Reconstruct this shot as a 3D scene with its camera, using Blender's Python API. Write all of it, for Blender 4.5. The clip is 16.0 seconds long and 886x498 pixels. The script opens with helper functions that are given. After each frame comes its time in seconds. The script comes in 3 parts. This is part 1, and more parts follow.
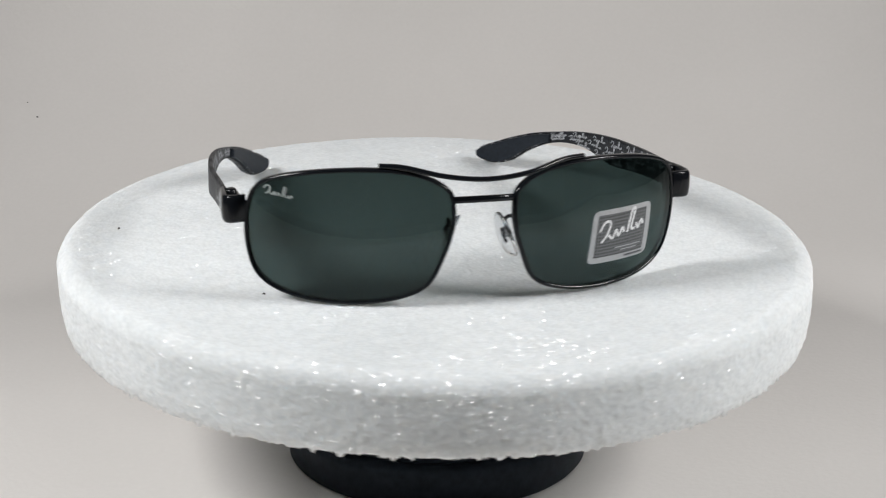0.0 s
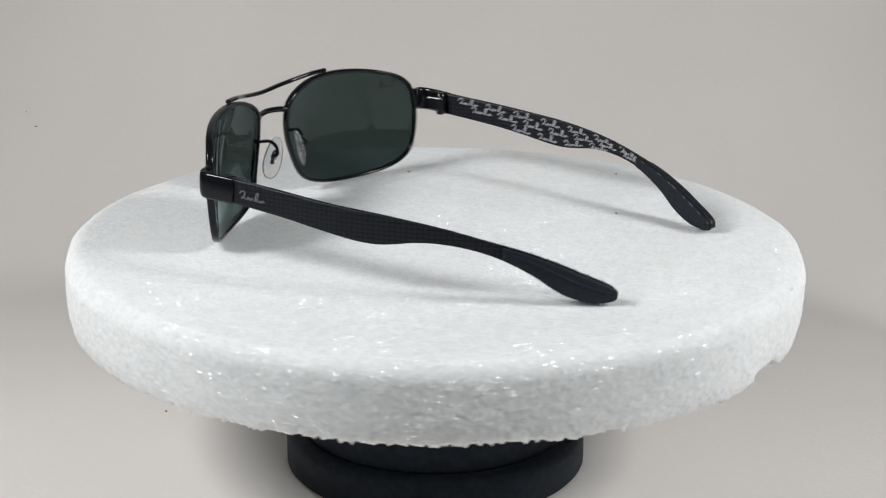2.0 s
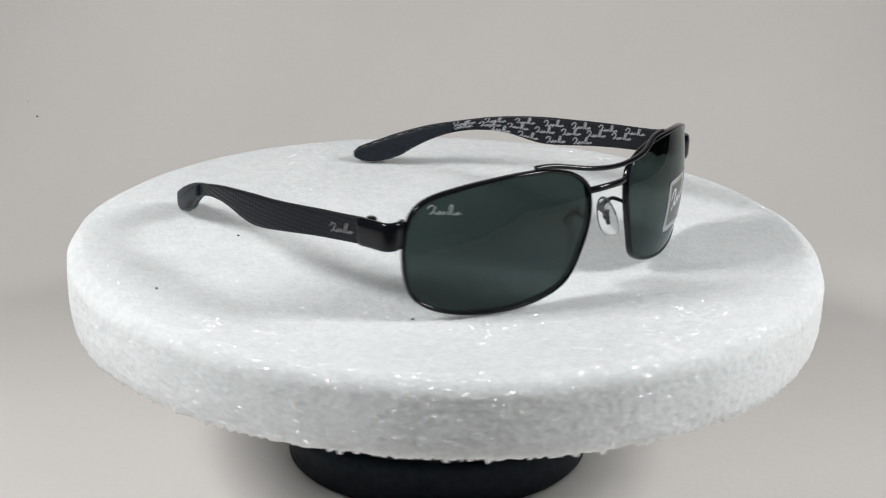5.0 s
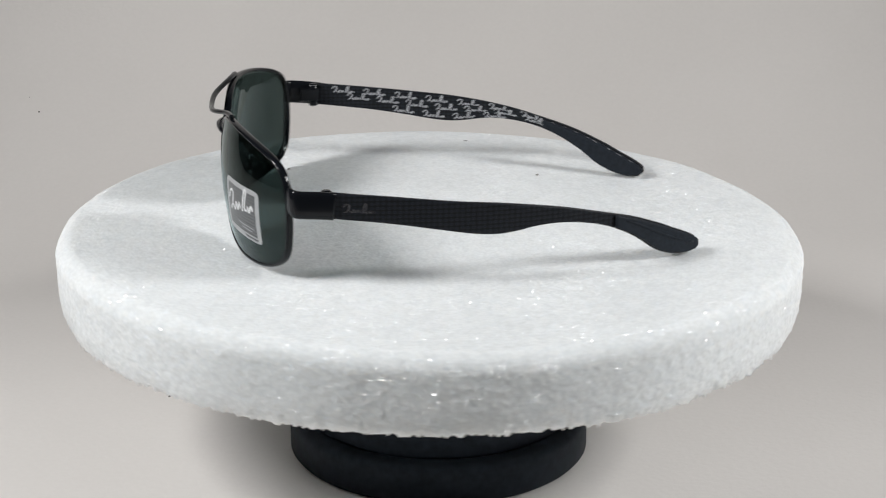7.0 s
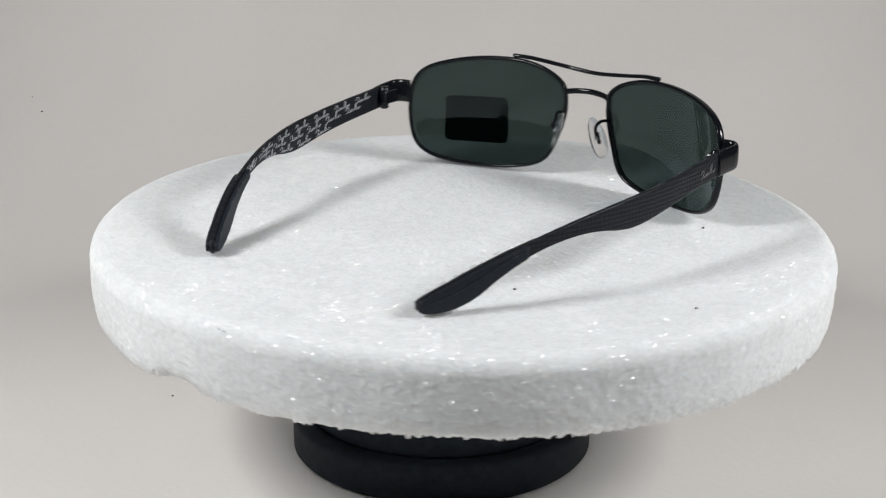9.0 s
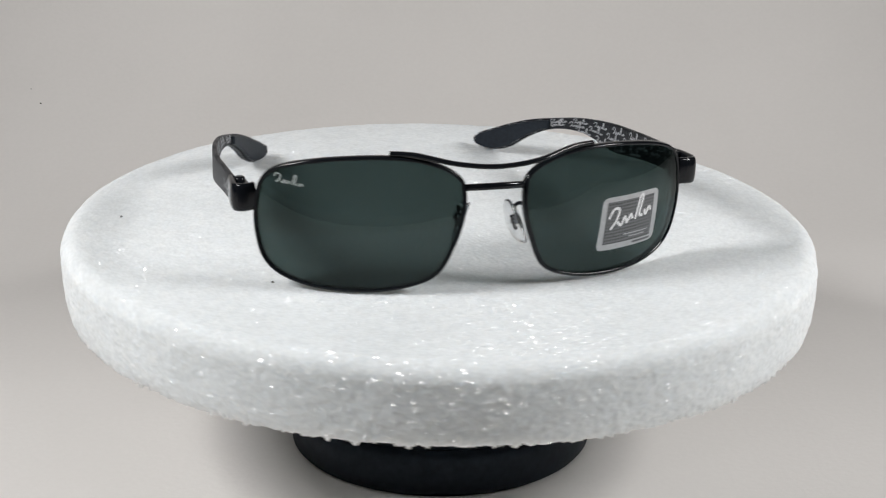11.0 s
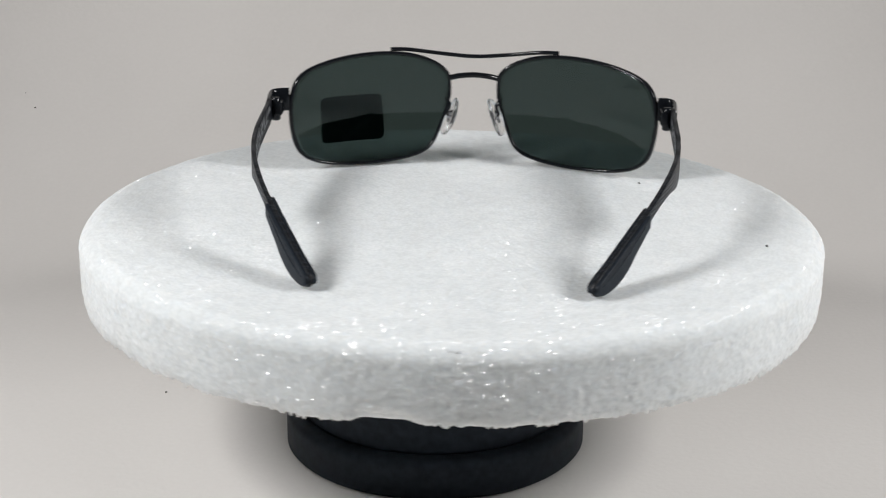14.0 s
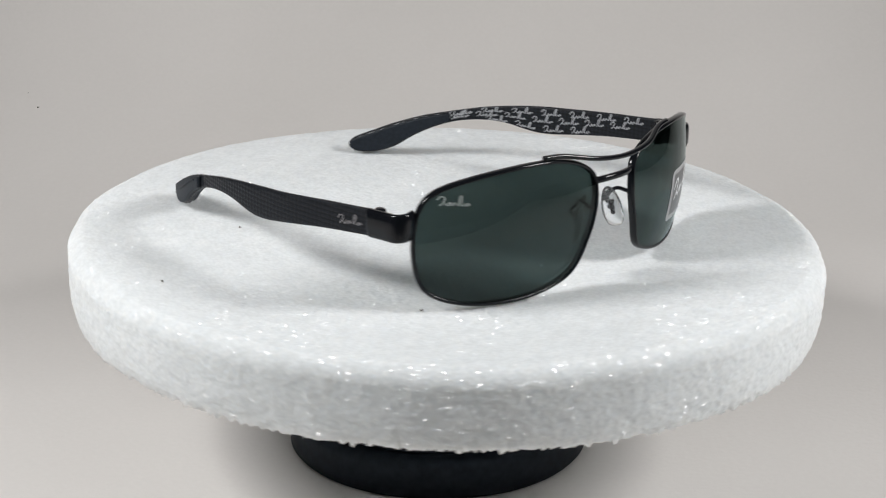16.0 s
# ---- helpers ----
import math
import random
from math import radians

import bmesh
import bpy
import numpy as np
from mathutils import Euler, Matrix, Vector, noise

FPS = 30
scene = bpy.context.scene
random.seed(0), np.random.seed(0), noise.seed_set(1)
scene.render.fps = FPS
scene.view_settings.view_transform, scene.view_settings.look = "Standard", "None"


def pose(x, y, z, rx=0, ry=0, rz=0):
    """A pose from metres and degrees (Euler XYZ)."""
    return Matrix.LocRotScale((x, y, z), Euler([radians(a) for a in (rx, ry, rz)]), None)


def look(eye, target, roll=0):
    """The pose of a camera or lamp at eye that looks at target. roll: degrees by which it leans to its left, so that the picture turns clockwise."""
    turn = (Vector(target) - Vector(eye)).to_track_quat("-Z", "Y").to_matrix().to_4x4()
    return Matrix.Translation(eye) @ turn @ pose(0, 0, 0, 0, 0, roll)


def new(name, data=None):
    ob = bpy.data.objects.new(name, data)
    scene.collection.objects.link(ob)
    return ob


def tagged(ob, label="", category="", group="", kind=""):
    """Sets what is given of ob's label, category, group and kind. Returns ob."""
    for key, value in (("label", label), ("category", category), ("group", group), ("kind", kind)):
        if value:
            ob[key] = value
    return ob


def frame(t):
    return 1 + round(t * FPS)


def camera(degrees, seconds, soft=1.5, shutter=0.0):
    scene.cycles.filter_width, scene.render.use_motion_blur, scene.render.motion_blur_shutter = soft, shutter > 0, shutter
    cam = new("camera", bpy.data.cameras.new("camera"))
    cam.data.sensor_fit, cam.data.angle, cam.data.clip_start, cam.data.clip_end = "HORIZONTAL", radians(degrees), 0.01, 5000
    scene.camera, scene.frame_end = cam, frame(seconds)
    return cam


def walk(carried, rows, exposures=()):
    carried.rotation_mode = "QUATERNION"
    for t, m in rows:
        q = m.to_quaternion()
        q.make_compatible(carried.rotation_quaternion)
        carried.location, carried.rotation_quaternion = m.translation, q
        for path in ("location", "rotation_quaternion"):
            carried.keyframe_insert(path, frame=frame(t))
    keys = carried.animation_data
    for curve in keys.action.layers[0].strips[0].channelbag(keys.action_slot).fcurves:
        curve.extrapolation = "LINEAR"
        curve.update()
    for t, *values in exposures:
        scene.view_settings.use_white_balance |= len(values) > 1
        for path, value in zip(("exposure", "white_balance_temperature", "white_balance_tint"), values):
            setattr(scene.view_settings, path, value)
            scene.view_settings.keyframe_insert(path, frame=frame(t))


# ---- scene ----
PATH = [
    (0.0, pose(0.0000, -0.5782, 0.2628, 72.129, -0.016, 0.025)),
    (0.5, pose(0.0000, -0.5782, 0.2628, 72.214, -0.022, -0.044)),
    (1.0, pose(0.0000, -0.5782, 0.2628, 72.284, -0.074, -0.043)),
    (1.5, pose(0.0000, -0.5782, 0.2628, 72.367, -0.082, -0.035)),
    (2.0, pose(0.0000, -0.5782, 0.2628, 72.464, -0.111, -0.002)),
    (2.5, pose(0.0000, -0.5782, 0.2628, 72.517, -0.106, -0.036)),
    (3.0, pose(0.0000, -0.5782, 0.2628, 72.521, -0.084, -0.040)),
    (3.2, pose(0.0000, -0.5782, 0.2628, 72.544, -0.036, 0.027)),
    (5.3, pose(0.0000, -0.5782, 0.2628, 72.049, -0.083, 0.048)),
    (5.5, pose(0.0000, -0.5782, 0.2628, 72.005, -0.088, 0.067)),
    (6.0, pose(0.0000, -0.5782, 0.2628, 71.877, -0.036, 0.034)),
    (6.5, pose(0.0000, -0.5782, 0.2628, 71.905, -0.010, 0.050)),
    (7.0, pose(0.0000, -0.5782, 0.2628, 71.970, -0.049, 0.088)),
    (7.5, pose(0.0000, -0.5782, 0.2628, 71.980, -0.066, 0.089)),
    (8.0, pose(0.0000, -0.5782, 0.2628, 72.010, -0.045, 0.074)),
    (8.2, pose(0.0000, -0.5782, 0.2628, 72.104, 0.008, 0.133)),
    (10.3, pose(0.0000, -0.5782, 0.2628, 71.634, -0.001, 0.189)),
    (10.5, pose(0.0000, -0.5782, 0.2628, 71.704, -0.033, 0.164)),
    (11.0, pose(0.0000, -0.5782, 0.2628, 71.693, -0.046, 0.152)),
    (11.5, pose(0.0000, -0.5782, 0.2628, 71.703, -0.067, 0.036)),
    (12.0, pose(0.0000, -0.5782, 0.2628, 71.707, -0.069, -0.027)),
    (12.5, pose(0.0000, -0.5782, 0.2628, 71.645, -0.035, -0.038)),
    (13.0, pose(0.0000, -0.5782, 0.2628, 71.693, -0.054, -0.034)),
    (13.5, pose(0.0000, -0.5782, 0.2628, 71.749, -0.055, -0.034)),
    (14.0, pose(0.0000, -0.5782, 0.2628, 71.820, -0.050, -0.033)),
    (14.5, pose(0.0000, -0.5782, 0.2628, 71.907, -0.071, -0.029)),
    (15.0, pose(0.0000, -0.5782, 0.2628, 71.904, -0.066, -0.033)),
    (15.5, pose(0.0000, -0.5782, 0.2628, 71.881, -0.054, -0.013)),
    (16.0, pose(0.0000, -0.5782, 0.2628, 71.798, 0.019, 0.043)),
]
cam = camera(29.18, 16.0, soft=1.15, shutter=0.3)
walk(cam, PATH)

# ---------------------------------------------------------------- light
world = bpy.data.worlds.new("room_light")
scene.world = world
world.use_nodes = True
world.node_tree.nodes["Background"].inputs[0].default_value = (0.9, 0.95, 1.0, 1)
world.node_tree.nodes["Background"].inputs[1].default_value = 0.10
scene.view_settings.exposure = 0.0


def softbox(name, eye, target, width, height, watts, colour):
    lamp = bpy.data.lights.new(name, "AREA")
    lamp.shape, lamp.size, lamp.size_y = "RECTANGLE", width, height
    lamp.energy, lamp.color, lamp.spread = watts, colour, radians(150)
    ob = new(name, lamp)
    ob.matrix_world = look(eye, target)
    return ob


for spot, aim, watts in (((-0.45, -0.24, 0.47), (0.10, 0.05, 0.07), 2.48), ((0.53, -0.19, 0.42), (-0.14, 0.02, 0.07), 2.24)):
    softbox("studio_lamp", spot, aim, 0.16, 0.16, watts, (1.0, 0.99, 0.985))


# ---------------------------------------------------------------- materials
class Nodes:
    """A small helper round one material's node tree."""

    def __init__(self, name):
        self.mat = bpy.data.materials.new(name)
        self.mat.use_nodes = True
        self.tree = self.mat.node_tree
        self.bsdf = self.tree.nodes["Principled BSDF"]

    def add(self, kind, **inputs):
        n = self.tree.nodes.new(kind)
        for k, v in inputs.items():
            n.inputs[k.replace("_", " ")].default_value = v
        return n

    def link(self, a, b):
        self.tree.links.new(a, b)

    def set(self, **inputs):
        for k, v in inputs.items():
            self.bsdf.inputs[k.replace("_", " ")].default_value = v
        return self

    def coords(self):
        return self.add("ShaderNodeTexCoord").outputs["Object"]

    def ramp(self, fac, stops):
        r = self.add("ShaderNodeValToRGB")
        els = r.color_ramp.elements
        while len(els) < len(stops):
            els.new(0.5)
        for e, (pos, col) in zip(els, stops):
            e.position, e.color = pos, (*col, 1)
        self.link(fac, r.inputs[0])
        return r.outputs[0]

    def bump(self, height, strength, distance):
        b = self.add("ShaderNodeBump", Strength=strength, Distance=distance)
        self.link(height, b.inputs["Height"])
        return b


def make_paper():
    n = Nodes("backdrop_paper")
    co = n.coords()
    big = n.add("ShaderNodeTexNoise", Scale=6.0, Detail=3.0)
    fine = n.add("ShaderNodeTexNoise", Scale=420.0, Detail=4.0)
    for x in (big, fine):
        n.link(co, x.inputs["Vector"])
    mix = n.add("ShaderNodeMix", Factor=0.25)
    n.link(big.outputs[0], mix.inputs[2])
    n.link(fine.outputs[0], mix.inputs[3])
    n.link(n.ramp(mix.outputs[0], [(0.3, (0.725, 0.702, 0.677)), (0.7, (0.790, 0.765, 0.740))]), n.bsdf.inputs["Base Color"])
    n.link(n.bump(fine.outputs[0], 0.25, 0.0004).outputs[0], n.bsdf.inputs["Normal"])
    return n.set(Roughness=0.9).mat


def make_foam():
    """Closed-cell packing foam: milky, softly mottled, with small glossy cell walls that glint."""
    n = Nodes("white_foam")
    co = n.coords()
    mott = n.add("ShaderNodeTexNoise", Scale=240.0, Detail=3.0, Roughness=0.55)
    cell = n.add("ShaderNodeTexVoronoi", Scale=740.0)
    big = n.add("ShaderNodeTexNoise", Scale=24.0, Detail=3.0)
    cells = n.add("ShaderNodeTexVoronoi", Scale=2200.0)
    for x in (mott, cell, big, cells):
        n.link(co, x.inputs["Vector"])
    mix = n.add("ShaderNodeMix", Factor=0.35)
    n.link(mott.outputs[0], mix.inputs[2])
    n.link(big.outputs[0], mix.inputs[3])
    # thin cell walls read a little darker than the milky cell bodies
    mix2 = n.add("ShaderNodeMix", Factor=0.30)
    inv = n.add("ShaderNodeMath")
    inv.operation = "SUBTRACT"
    inv.inputs[0].default_value = 0.9
    n.link(cell.outputs["Distance"], inv.inputs[1])
    n.link(mix.outputs[0], mix2.inputs[2])
    n.link(inv.outputs[0], mix2.inputs[3])
    n.link(n.ramp(mix2.outputs[0], [(0.33, (0.626, 0.656, 0.667)), (0.5, (0.688, 0.719, 0.731)), (0.67, (0.744, 0.774, 0.785))]), n.bsdf.inputs["Base Color"])
    relief = n.add("ShaderNodeMath")
    relief.operation = "ADD"
    n.link(mott.outputs[0], relief.inputs[0])
    n.link(inv.outputs[0], relief.inputs[1])
    n.link(n.bump(relief.outputs[0], 0.25, 0.0005).outputs[0], n.bsdf.inputs["Normal"])
    n.set(Roughness=0.75, Specular_IOR_Level=0.2, Subsurface_Weight=0.9, Subsurface_Scale=0.009)
    n.bsdf.inputs["Subsurface Radius"].default_value = (1, 0.95, 0.9)
    # each cell wall leans its own way, and some are smooth enough to glint
    geo = n.add("ShaderNodeNewGeometry")
    off = n.add("ShaderNodeVectorMath")
    off.operation = "SUBTRACT"
    n.link(cells.outputs["Color"], off.inputs[0])
    off.inputs[1].default_value = (0.5, 0.5, 0.5)
    nor = n.add("ShaderNodeVectorMath")
    nor.operation = "NORMALIZE"
    n.link(off.outputs[0], nor.inputs[0])
    gloss = n.add("ShaderNodeBsdfGlossy", Roughness=0.26)
    n.link(nor.outputs[0], gloss.inputs["Normal"])
    sep = n.add("ShaderNodeSeparateColor")
    n.link(cells.outputs["Color"], sep.inputs[0])
    blend = n.add("ShaderNodeAddShader")
    body = n.add("ShaderNodeMath")
    body.operation = "LESS_THAN"
    body.inputs[1].default_value = 0.42
    n.link(cells.outputs["Distance"], body.inputs[0])
    shine = n.add("ShaderNodeMath")
    shine.operation = "MULTIPLY"
    n.link(n.ramp(sep.outputs[2], [(0.10, (0.0, 0.0, 0.0)), (0.55, (0.08, 0.08, 0.08)), (0.95, (0.34, 0.34, 0.34))]), shine.inputs[0])
    n.link(body.outputs[0], shine.inputs[1])
    # gloss colour scaled by upward facing, to boost glints on the foreshortened top
    upward = n.add("ShaderNodeSeparateXYZ")
    n.link(geo.outputs["Normal"], upward.inputs[0])
    glint_gain = n.add("ShaderNodeMapRange")
    glint_gain.inputs["To Min"].default_value, glint_gain.inputs["To Max"].default_value = 0.6, 2.0
    n.link(upward.outputs["Z"], glint_gain.inputs["Value"])
    shown = n.add("ShaderNodeMath")
    shown.operation = "MULTIPLY"
    n.link(shine.outputs[0], shown.inputs[0])
    n.link(glint_gain.outputs[0], shown.inputs[1])
    n.link(shown.outputs[0], gloss.inputs["Color"])
    n.link(n.bsdf.outputs[0], blend.inputs[0])
    n.link(gloss.outputs[0], blend.inputs[1])
    n.link(blend.outputs[0], n.tree.nodes["Material Output"].inputs["Surface"])
    return n.mat


def make_black_lacquer():
    n = Nodes("black_lacquered_metal")
    noi = n.add("ShaderNodeTexNoise", Scale=900.0, Detail=2.0)
    n.link(n.coords(), noi.inputs["Vector"])
    n.link(n.ramp(noi.outputs[0], [(0.3, (0.10,) * 3), (0.7, (0.18,) * 3)]), n.bsdf.inputs["Roughness"])
    return n.set(Base_Color=(0.006, 0.007, 0.009, 1), Specular_IOR_Level=0.20, Coat_Weight=0.08, Coat_Roughness=0.08).mat


def make_plastic(name, colour, rough, scale):
    n = Nodes(name)
    noi = n.add("ShaderNodeTexNoise", Scale=scale, Detail=4.0)
    n.link(n.coords(), noi.inputs["Vector"])
    lo, hi = [c * 0.75 for c in colour], [c * 1.3 for c in colour]
    n.link(n.ramp(noi.outputs[0], [(0.3, lo), (0.7, hi)]), n.bsdf.inputs["Base Color"])
    n.link(n.bump(noi.outputs[0], 0.2, 0.0002).outputs[0], n.bsdf.inputs["Normal"])
    return n.set(Roughness=rough, Specular_IOR_Level=0.18).mat


def make_carbon():
    """Carbon fibre: a fine twill of small raised cells under satin varnish."""
    n = Nodes("carbon_fibre")
    co = n.coords()
    vm = n.add("ShaderNodeVectorMath")
    vm.operation = "MULTIPLY"
    vm.inputs[1].default_value = (0.0, 1.0, 1.25)
    n.link(co, vm.inputs[0])
    vor = n.add("ShaderNodeTexVoronoi", Scale=560.0, Randomness=0.12)
    n.link(vm.outputs[0], vor.inputs["Vector"])
    n.link(n.ramp(vor.outputs["Distance"], [(0.12, (0.021, 0.024, 0.030)), (0.5, (0.006, 0.007, 0.009))]), n.bsdf.inputs["Base Color"])
    n.link(n.ramp(vor.outputs["Distance"], [(0.15, (0.25,) * 3), (0.5, (0.5,) * 3)]), n.bsdf.inputs["Roughness"])
    b = n.bump(vor.outputs["Distance"], 0.35, 0.0004)
    b.invert = True
    n.link(b.outputs[0], n.bsdf.inputs["Normal"])
    return n.set(Specular_IOR_Level=0.17).mat


def make_lens():
    """Tinted pane: each face lets a fifth of the light through and mirrors a little."""
    n = Nodes("dark_green_lens_glass")
    clear = n.add("ShaderNodeBsdfTransparent")
    clear.inputs["Color"].default_value = (0.212, 0.257, 0.250, 1)
    gloss = n.add("ShaderNodeBsdfGlossy", Roughness=0.02)
    gloss.inputs["Color"].default_value = (0.85, 0.95, 0.95, 1)
    facing = n.add("ShaderNodeLayerWeight", Blend=0.5)
    edge = n.add("ShaderNodeMath")
    edge.operation = "POWER"
    edge.inputs[1].default_value = 5.0
    n.link(facing.outputs["Facing"], edge.inputs[0])
    fres = n.add("ShaderNodeMapRange")
    fres.inputs["To Min"].default_value, fres.inputs["To Max"].default_value = 0.021, 0.9
    n.link(edge.outputs[0], fres.inputs["Value"])
    mix = n.add("ShaderNodeMixShader")
    n.link(fres.outputs[0], mix.inputs[0])
    n.link(clear.outputs[0], mix.inputs[1])
    n.link(gloss.outputs[0], mix.inputs[2])
    n.link(mix.outputs[0], n.tree.nodes["Material Output"].inputs["Surface"])
    return n.mat


def make_silicone():
    n = Nodes("clear_silicone")
    return n.set(Base_Color=(0.93, 0.94, 0.95, 1), Roughness=0.06, IOR=1.42, Transmission_Weight=0.95).mat


def make_sticker_field():
    n = Nodes("sticker_mesh_print")
    vm = n.add("ShaderNodeVectorMath")
    vm.operation = "MULTIPLY"
    vm.inputs[1].default_value = (1.0, 0.0, 1.0)
    n.link(n.coords(), vm.inputs[0])
    vor = n.add("ShaderNodeTexVoronoi", Scale=900.0, Randomness=0.1)
    n.link(vm.outputs[0], vor.inputs["Vector"])
    n.link(n.ramp(vor.outputs["Distance"], [(0.28, (0.035, 0.038, 0.040)), (0.42, (0.13, 0.135, 0.14))]), n.bsdf.inputs["Base Color"])
    return n.set(Roughness=0.35).mat


def make_plain(name, colour, rough=0.5, metal=0.0):
    n = Nodes(name)
    noi = n.add("ShaderNodeTexNoise", Scale=1200.0, Detail=2.0)
    n.link(n.coords(), noi.inputs["Vector"])
    n.link(n.ramp(noi.outputs[0], [(0.3, [c * 0.88 for c in colour]), (0.7, [min(1, c * 1.08) for c in colour])]), n.bsdf.inputs["Base Color"])
    return n.set(Roughness=rough, Metallic=metal).mat


PAPER, FOAM, LACQUER = make_paper(), make_foam(), make_black_lacquer()
DRUM = make_plastic("matt_black_plastic", (0.014, 0.020, 0.028), 0.6, 300.0)
RUBBER = make_plastic("black_rubber", (0.012, 0.016, 0.022), 0.5, 700.0)
CARBON, LENS, PAD = make_carbon(), make_lens(), make_silicone()
FIELD = make_sticker_field()
SILVER = make_plain("silver_foil_print", (0.42, 0.43, 0.44), 0.4, 0.2)
WHITE = make_plain("white_print", (0.72, 0.73, 0.74), 0.5)
GREY_PRINT = make_plain("pale_grey_print", (0.36, 0.37, 0.39), 0.55)
ETCH = make_plain("pale_etched_print", (0.36, 0.39, 0.38), 0.6)
CHROME = make_plain("dark_chrome", (0.30, 0.30, 0.32), 0.24, 1.0)
DIRT = make_plain("dark_grit", (0.05, 0.045, 0.04), 0.8)
BROWN = make_plain("brown_wall", (0.17, 0.10, 0.095), 0.8)
ROOM = make_plain("dim_grey_wall", (0.10, 0.10, 0.105), 0.9)


# ---------------------------------------------------------------- mesh helpers
def mesh_of(name, verts, faces, material, smooth=True):
    me = bpy.data.meshes.new(name)
    me.from_pydata([tuple(v) for v in verts], [], faces)
    me.materials.append(material)
    if smooth:
        me.polygons.foreach_set("use_smooth", [True] * len(me.polygons))
    me.update()
    return me


def part(name, me, parent, label=""):
    ob = new(name, me)
    ob.parent = parent
    return tagged(ob, label)


def spline(points, steps, closed=False):
    """A smooth line through the points (Catmull-Rom)."""
    pts = [Vector(p) for p in points]
    n, out = len(pts), []
    for i in range(n if closed else n - 1):
        if closed:
            a, b, c, d = (pts[(i + k) % n] for k in (-1, 0, 1, 2))
        else:
            a, b, c, d = (pts[min(max(i + k, 0), n - 1)] for k in (-1, 0, 1, 2))
        for s in range(steps):
            t = s / steps
            out.append(0.5 * (2 * b + (c - a) * t + (2 * a - 5 * b + 4 * c - d) * t * t + (3 * b - a - 3 * c + d) * t ** 3))
    if not closed:
        out.append(pts[-1])
    return out


def curve_at(table, x):
    """Smooth value of a table of (x, value)."""
    if x <= table[0][0]:
        return table[0][1]
    for i in range(len(table) - 1):
        x0, x1 = table[i][0], table[i + 1][0]
        if x <= x1:
            t = (x - x0) / (x1 - x0)
            m = [(table[min(k + 1, len(table) - 1)][1] - table[max(k - 1, 0)][1]) / (table[min(k + 1, len(table) - 1)][0] - table[max(k - 1, 0)][0]) * (x1 - x0) for k in (i, i + 1)]
            return (2 * t ** 3 - 3 * t * t + 1) * table[i][1] + (t ** 3 - 2 * t * t + t) * m[0] + (3 * t * t - 2 * t ** 3) * table[i + 1][1] + (t ** 3 - t * t) * m[1]
    return table[-1][1]


def sweep(name, line, width, depth, material, closed=False, across=None, sides=10, taper=None):
    """A bar of rounded section along a line; across(i): the way its width points."""
    verts, faces, n = [], [], len(line)
    for i, p in enumerate(line):
        a = line[i - 1] if (closed or i) else line[0]
        b = line[(i + 1) % n] if (closed or i < n - 1) else line[-1]
        tan = (b - a).normalized()
        u = Vector(across(i)) if across else Vector((0, 0, 1))
        u = (u - tan * u.dot(tan)).normalized()
        v = tan.cross(u)
        k = taper(i / (n - 1)) if taper else 1.0
        for s in range(sides):
            ang = 2 * math.pi * (s + 0.5) / sides
            c, d = math.cos(ang), math.sin(ang)
            c, d = math.copysign(abs(c) ** 0.7, c), math.copysign(abs(d) ** 0.7, d)
            verts.append(p + u * (c * width / 2 * k) + v * (d * depth / 2 * k))
    for i in range(n if closed else n - 1):
        for s in range(sides):
            j, r = ((i + 1) % n) * sides, (s + 1) % sides
            faces.append((i * sides + s, i * sides + r, j + r, j + s))
    if not closed:
        faces.append(tuple(range(sides))[::-1])
        faces.append(tuple(range((n - 1) * sides, n * sides)))
    return mesh_of(name, verts, faces, material)


def box_bm(name, size, material, bevel=0.0003, matrix=None, segments=2):
    bm = bmesh.new()
    bmesh.ops.create_cube(bm, size=1.0)
    bmesh.ops.scale(bm, vec=size, verts=bm.verts)
    bmesh.ops.bevel(bm, geom=bm.edges[:], offset=bevel, segments=segments, profile=0.5, affect="EDGES")
    if matrix:
        bmesh.ops.transform(bm, matrix=matrix, verts=bm.verts)
    me = bpy.data.meshes.new(name)
    bm.to_mesh(me)
    bm.free()
    me.materials.append(material)
    return me


def lathe(name, profile, material, n=128, smooth=True):
    verts, faces = [], []
    for r, z in profile:
        for i in range(n):
            a = 2 * math.pi * i / n
            verts.append((r * math.cos(a), r * math.sin(a), z))
    for k in range(len(profile) - 1):
        for i in range(n):
            j = (i + 1) % n
            faces.append((k * n + i, k * n + j, (k + 1) * n + j, (k + 1) * n + i))
    faces.append(tuple(range(n))[::-1])
    faces.append(tuple(range((len(profile) - 1) * n, len(profile) * n)))
    me = mesh_of(name, verts, faces, material, smooth)
    return me


def ribbon(name, strokes, width, place, material):
    """Flat printed strokes; place(u, v) puts a point of the print on its surface."""
    verts, faces = [], []
    for stroke in strokes:
        pts = spline([(a, b, 0) for a, b in stroke], 5)
        base = len(verts)
        for i, p in enumerate(pts):
            a, b = pts[max(i - 1, 0)], pts[min(i + 1, len(pts) - 1)]
            d = (b - a).normalized()
            o = Vector((-d.y, d.x, 0)) * width / 2
            verts += [place(p.x + o.x, p.y + o.y), place(p.x - o.x, p.y - o.y)]
        for i in range(len(pts) - 1):
            k = base + 2 * i
            faces.append((k, k + 1, k + 3, k + 2))
    return mesh_of(name, verts, faces, material)


